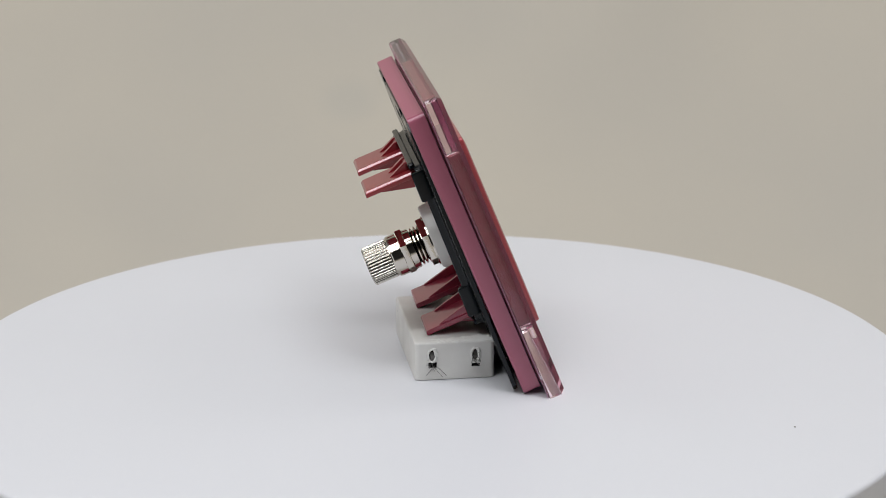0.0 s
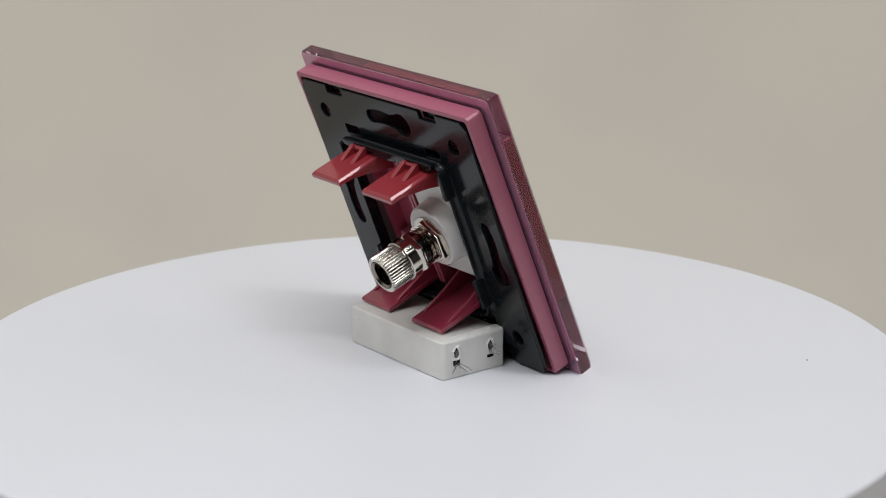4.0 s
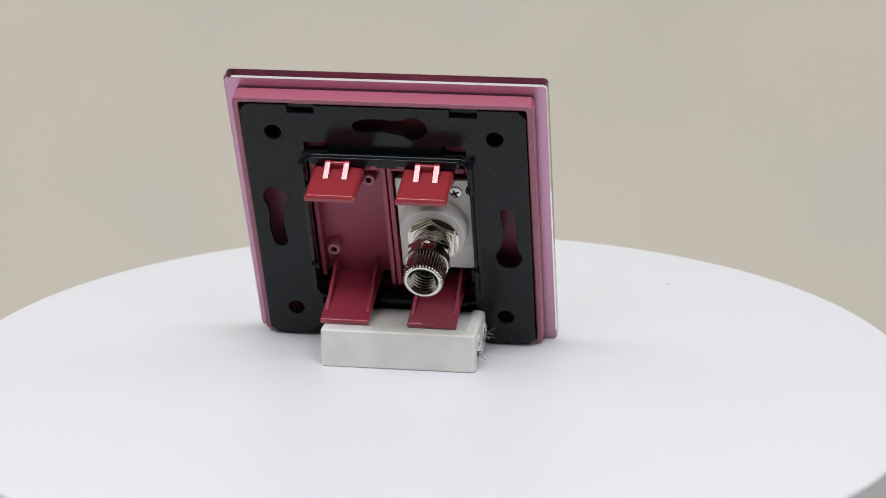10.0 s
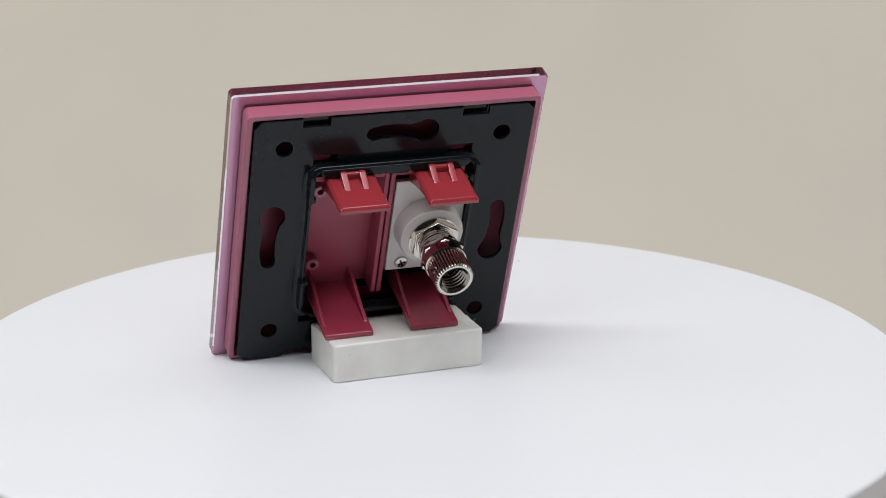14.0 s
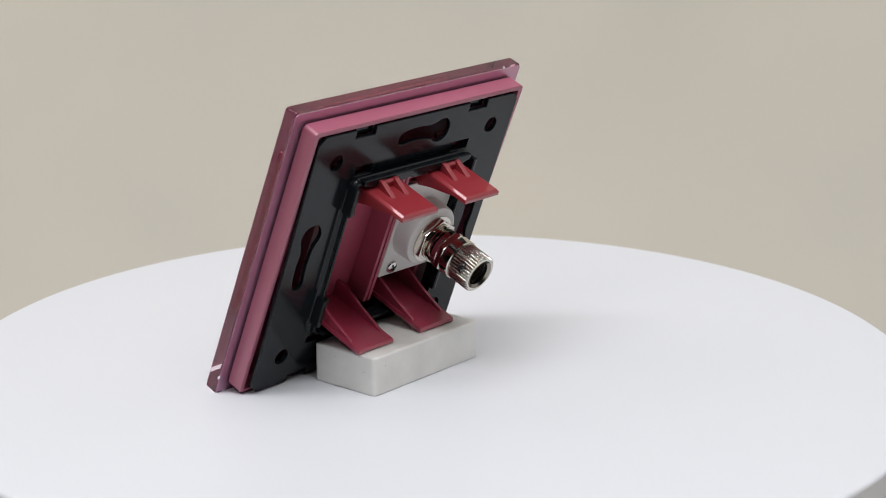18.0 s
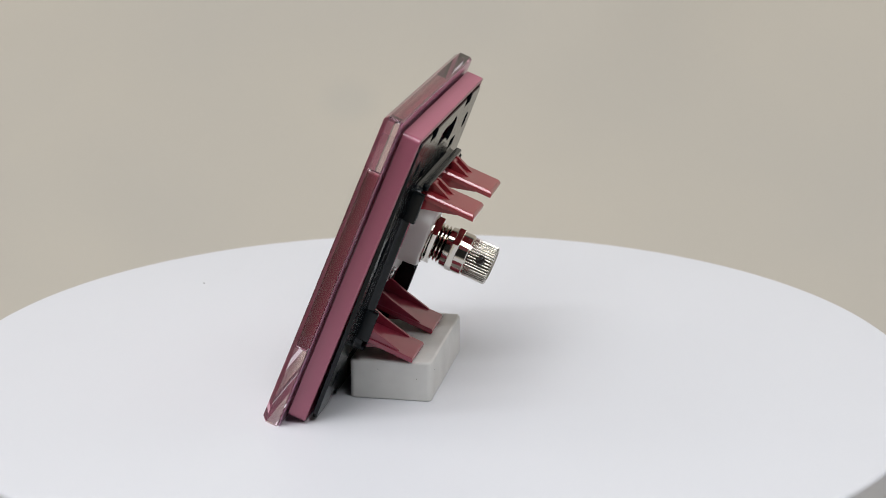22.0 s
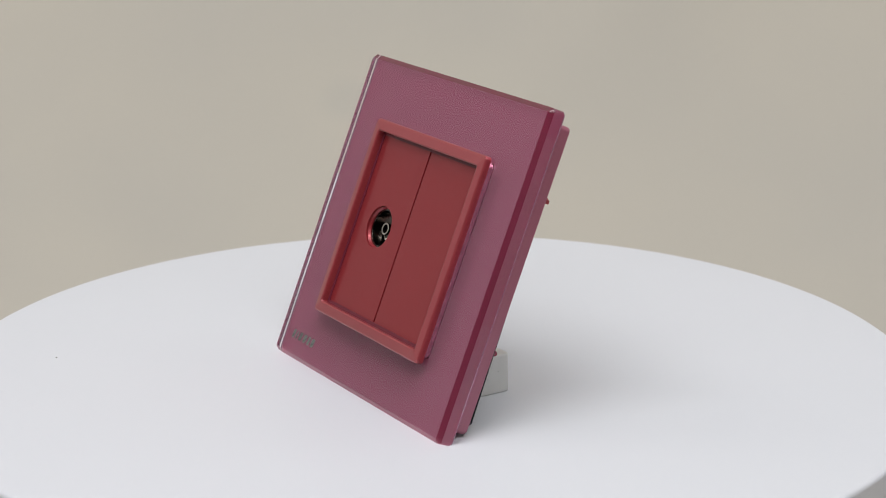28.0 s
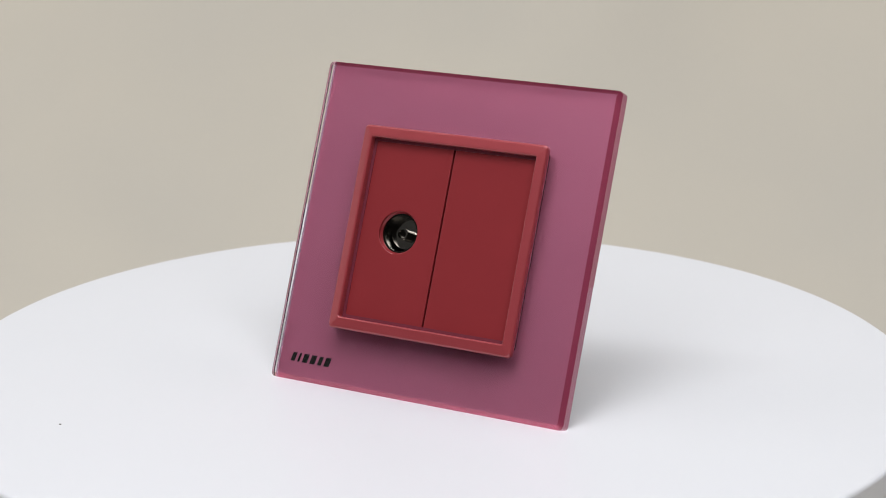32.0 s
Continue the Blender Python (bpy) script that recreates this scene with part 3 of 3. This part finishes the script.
    for x, z in ((19.7, 13.9), (-20.8, 14.0), (19.7, -11.3), (-20.8, -11.3)):
        part("lip_knob", box(B(), (x - 0.6, x + 0.6), (8.6, 10.9), (z - 0.7, z + 0.7), 0.4), BLACK, mp)

    # two module inserts
    def module(name, u0, u1, label, opening):
        bm = B()
        sheet(bm, rounded(u0, u1, -22.1, 22.0, 0.15, 2), opening, -1.5, 1.2, 0.0)
        es = [e for e in bm.edges if len(e.link_faces) == 2 and e.calc_face_angle(0) > 1.0 and max(e.verts[0].co.y, e.verts[1].co.y) < -1.4]
        bmesh.ops.bevel(bm, geom=es, offset=0.18, segments=2, profile=0.5, affect="EDGES")
        return p(name, bm, RED, label)

    blank = module("blank_module", -0.27, 21.7, "plain satin red blank module cover", [])
    jackm = module("antenna_module", -22.45, -0.70, "satin red module cover with a round antenna opening", [ring(-11.75, 0.0, 5.25, 48)])
    for ob, a, b in ((blank, 0.1, 20.0), (jackm, -20.6, -0.35)):
        inner = a if ob is blank else b - 1.1
        for u0, u1 in ((a, a + 1.1), (b - 1.1, b)):
            part("side_wall", box(B(), (u0, u1), (1.2, 8.6 if u0 == inner else 6.2), (-18.6, 18.6), 0.15), ROSE, ob)
        part("end_wall", box(B(), (a + 1.0, b - 1.0), (1.2, 8.2), (17.4, 18.9), 0.15), ROSE, ob)
        # Solid dark strip that paints shade below the well.
        part("end_shade", box(B(), (a - 1.0, b + 1.0), (1.2, 2.3), (-22.0, -18.0), 0.1), DARK, ob, "dark strip painting the shade below the well")
        part("floor_panel", box(B(), (a + 0.9, b - 0.9), (1.15, 2.4), (-19.0, 17.6)), ROSE, ob) if ob is blank else None
    for u, v in ((16.4, -10.4), (5.3, 12.3), (16.4, 12.3)):
        bm = lathe(B(), [(1.8, 1.85), (5.4, 1.75), (5.6, 1.55), (5.6, 0.85), (2.6, 0.8)], u, v, 24)
        part("screw_boss", bm, PINK, blank, "small hollow pink boss")
    for ob, cu in ((blank, 11.0), (jackm, -11.45)):
        clip(ob, cu, 1)
        clip(ob, cu, -1)

    # white insulator and its screws
    ins = p("insulator_plate", sheet(B(), rounded(-20.9, -2.1, -12.3, 15.4, 0.4, 3), [ring(-11.8, 0.6, 4.6, 32)], 6.9, 8.3, 0.15, 1), WHITE, "white plastic insulator plate")
    part("insulator_hub", lathe(B(), [(8.0, 8.6), (12.7, 8.3), (13.15, 8.05), (13.3, 7.6), (13.3, 4.4), (8.0, 4.4)], -11.4, 1.3, 56, True), WHITE, ins, "round white hub")
    screw(ins, -6.0, -9.8, 8.3)
    screw(ins, -17.2, 11.9, 8.3)

    # nickel plated screw connector on the back
    cu, cv = -11.75, 0.7
    con = p("connector_thread", lathe(B(), [(3.0, 4.2)] + zigzag(11.0, 18.4, 4.0, 4.95, 0.95) + [(19.0, 3.9)], cu, cv, 48), CHROME, "nickel plated threaded stem")
    part("lock_nut", sheet(B(), hexagon(cu, cv, 6.35, 30), [ring(cu, cv, 4.3, 32)], 13.35, 15.3, 0.35, 2), CHROME, con, "hexagonal nickel nut")
    part("washer", lathe(B(), [(13.3, 4.2), (13.3, 6.5), (13.7, 6.5), (13.7, 4.2)], cu, cv, 40, True), CHROME, con)
    part("collar", lathe(B(), [(17.75, 4.5), (17.95, 5.1), (19.5, 5.2), (19.7, 4.9), (24.2, 4.9), (24.2, 4.6)], cu, cv, 48), CHROME, con, "smooth nickel collar")
    part("hex_flange", sheet(B(), hexagon(cu, cv, 5.85, 30), [ring(cu, cv, 4.5, 32)], 19.4, 21.3, 0.3, 2), CHROME, con, "hexagonal nickel flange")
    part("ferrule", lathe(B(), [(21.2, 4.6), (21.2, 5.3), (23.7, 5.3), (23.9, 5.1), (23.9, 4.6)], cu, cv, 48, True), CHROME, con)
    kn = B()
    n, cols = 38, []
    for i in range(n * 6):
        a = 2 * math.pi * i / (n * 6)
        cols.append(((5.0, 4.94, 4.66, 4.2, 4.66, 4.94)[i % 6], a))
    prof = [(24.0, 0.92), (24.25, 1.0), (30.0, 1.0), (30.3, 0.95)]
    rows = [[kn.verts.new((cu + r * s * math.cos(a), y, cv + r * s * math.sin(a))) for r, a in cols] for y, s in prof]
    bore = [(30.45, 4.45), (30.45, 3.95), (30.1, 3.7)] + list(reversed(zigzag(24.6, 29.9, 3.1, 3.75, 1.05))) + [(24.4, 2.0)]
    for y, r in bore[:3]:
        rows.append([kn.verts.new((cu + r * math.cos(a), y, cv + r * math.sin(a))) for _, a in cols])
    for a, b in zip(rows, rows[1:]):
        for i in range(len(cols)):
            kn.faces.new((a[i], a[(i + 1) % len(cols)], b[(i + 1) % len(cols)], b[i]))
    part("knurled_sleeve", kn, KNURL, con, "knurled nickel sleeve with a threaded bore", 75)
    part("threaded_bore", lathe(B(), [(30.3, 3.9)] + bore[2:], cu, cv, 48, False, False), BORE, con, "threaded bore, its shade put into the colour")
    # Dark core puts the groove shade into colour between the ridges.
    part("groove_shade", lathe(B(), [(24.3, 4.1), (24.3, 4.56), (29.9, 4.56), (29.9, 4.1)], cu, cv, 48, True), GUNMETAL, con, "dark core, shade painted between the ridges")

    def cross(name, outline, x0, x1, mat, label=""):
        """A piece set across the sleeve, of the outline given, from radius x0 to x1."""
        bm = sheet(B(), outline, [], x0, x1, 0.06, 1)
        turn = Matrix.Rotation(radians(20), 3, "Y").inverted() @ Matrix(((0, 1, 0), (1, 0, 0), (0, 0, 1)))
        for v in bm.verts:
            v.co = turn @ v.co + Vector((cu, 27.5, cv))
        bmesh.ops.reverse_faces(bm, faces=bm.faces)
        part(name, bm, mat, con, label)

    # Dark disc and dark bar paint the shade of hole and slot.
    cross("side_hole", ring(0.0, 0.0, 1.15, 24), 4.0, 5.03, GUNMETAL, "small cross hole, its shade painted as a dark disc")
    cross("set_screw", ring(0.0, 0.0, 0.92, 24), 4.0, 5.1, STEEL, "tiny slotted set screw")
    cross("screw_slot", [(-0.75, -0.55), (-0.5, -0.8), (0.75, 0.55), (0.5, 0.8)], 4.6, 5.13, DARK, "screw slot, its shade painted as a dark bar")

    # antenna jack seen in the front opening
    ju, jv = -11.75, 0.0
    jack = p("antenna_jack", lathe(B(), [(-0.2, 4.85), (-0.2, 4.45), (0.0, 4.35), (6.0, 4.3), (6.0, 4.85)], ju, jv, 56, True), GUNMETAL, "nickel antenna jack shell")
    part("jack_insulator", lathe(B(), [(5.0, 4.3), (5.2, 4.3), (5.4, 1.0)], ju, jv, 40), DARK, jack, "dark insulator")
    part("jack_pin", lathe(B(), [(0.6, 1.5), (0.6, 1.15), (3.2, 1.1), (5.2, 1.1), (5.2, 1.5)], ju, jv, 32, True), GUNMETAL, jack, "hollow nickel centre pin")
    part("pin_tip", lathe(B(), [(0.52, 1.5), (0.52, 1.12), (0.85, 1.12), (0.85, 1.52)], ju, jv, 32, True), CHROME, jack, "bright ring at the pin's end")
    part("opening_liner", lathe(B(), [(-0.9, 5.25), (-0.4, 4.85), (1.2, 4.85), (1.2, 5.25)], ju, jv, 48, True), RED, jackm)
    return tagged(thing, "red and pink glass-fronted antenna wall socket leaning on a white block", "wall socket")


room()
side_panels()
backdrop()
turntable = build_turntable()
block = build_block()
socket = build_socket()


def motions():
    """All that stands on the turntable turns with it at one steady rate about its middle."""
    steps = int(LENGTH * 2)
    rows = [(0.5 * i, pose(0, 0, 0, 0, 0, DEG_PER_S * (0.5 * i - 12.0))) for i in range(steps + 1)]
    for thing in (turntable, block, socket):
        walk(thing, rows)


motions()
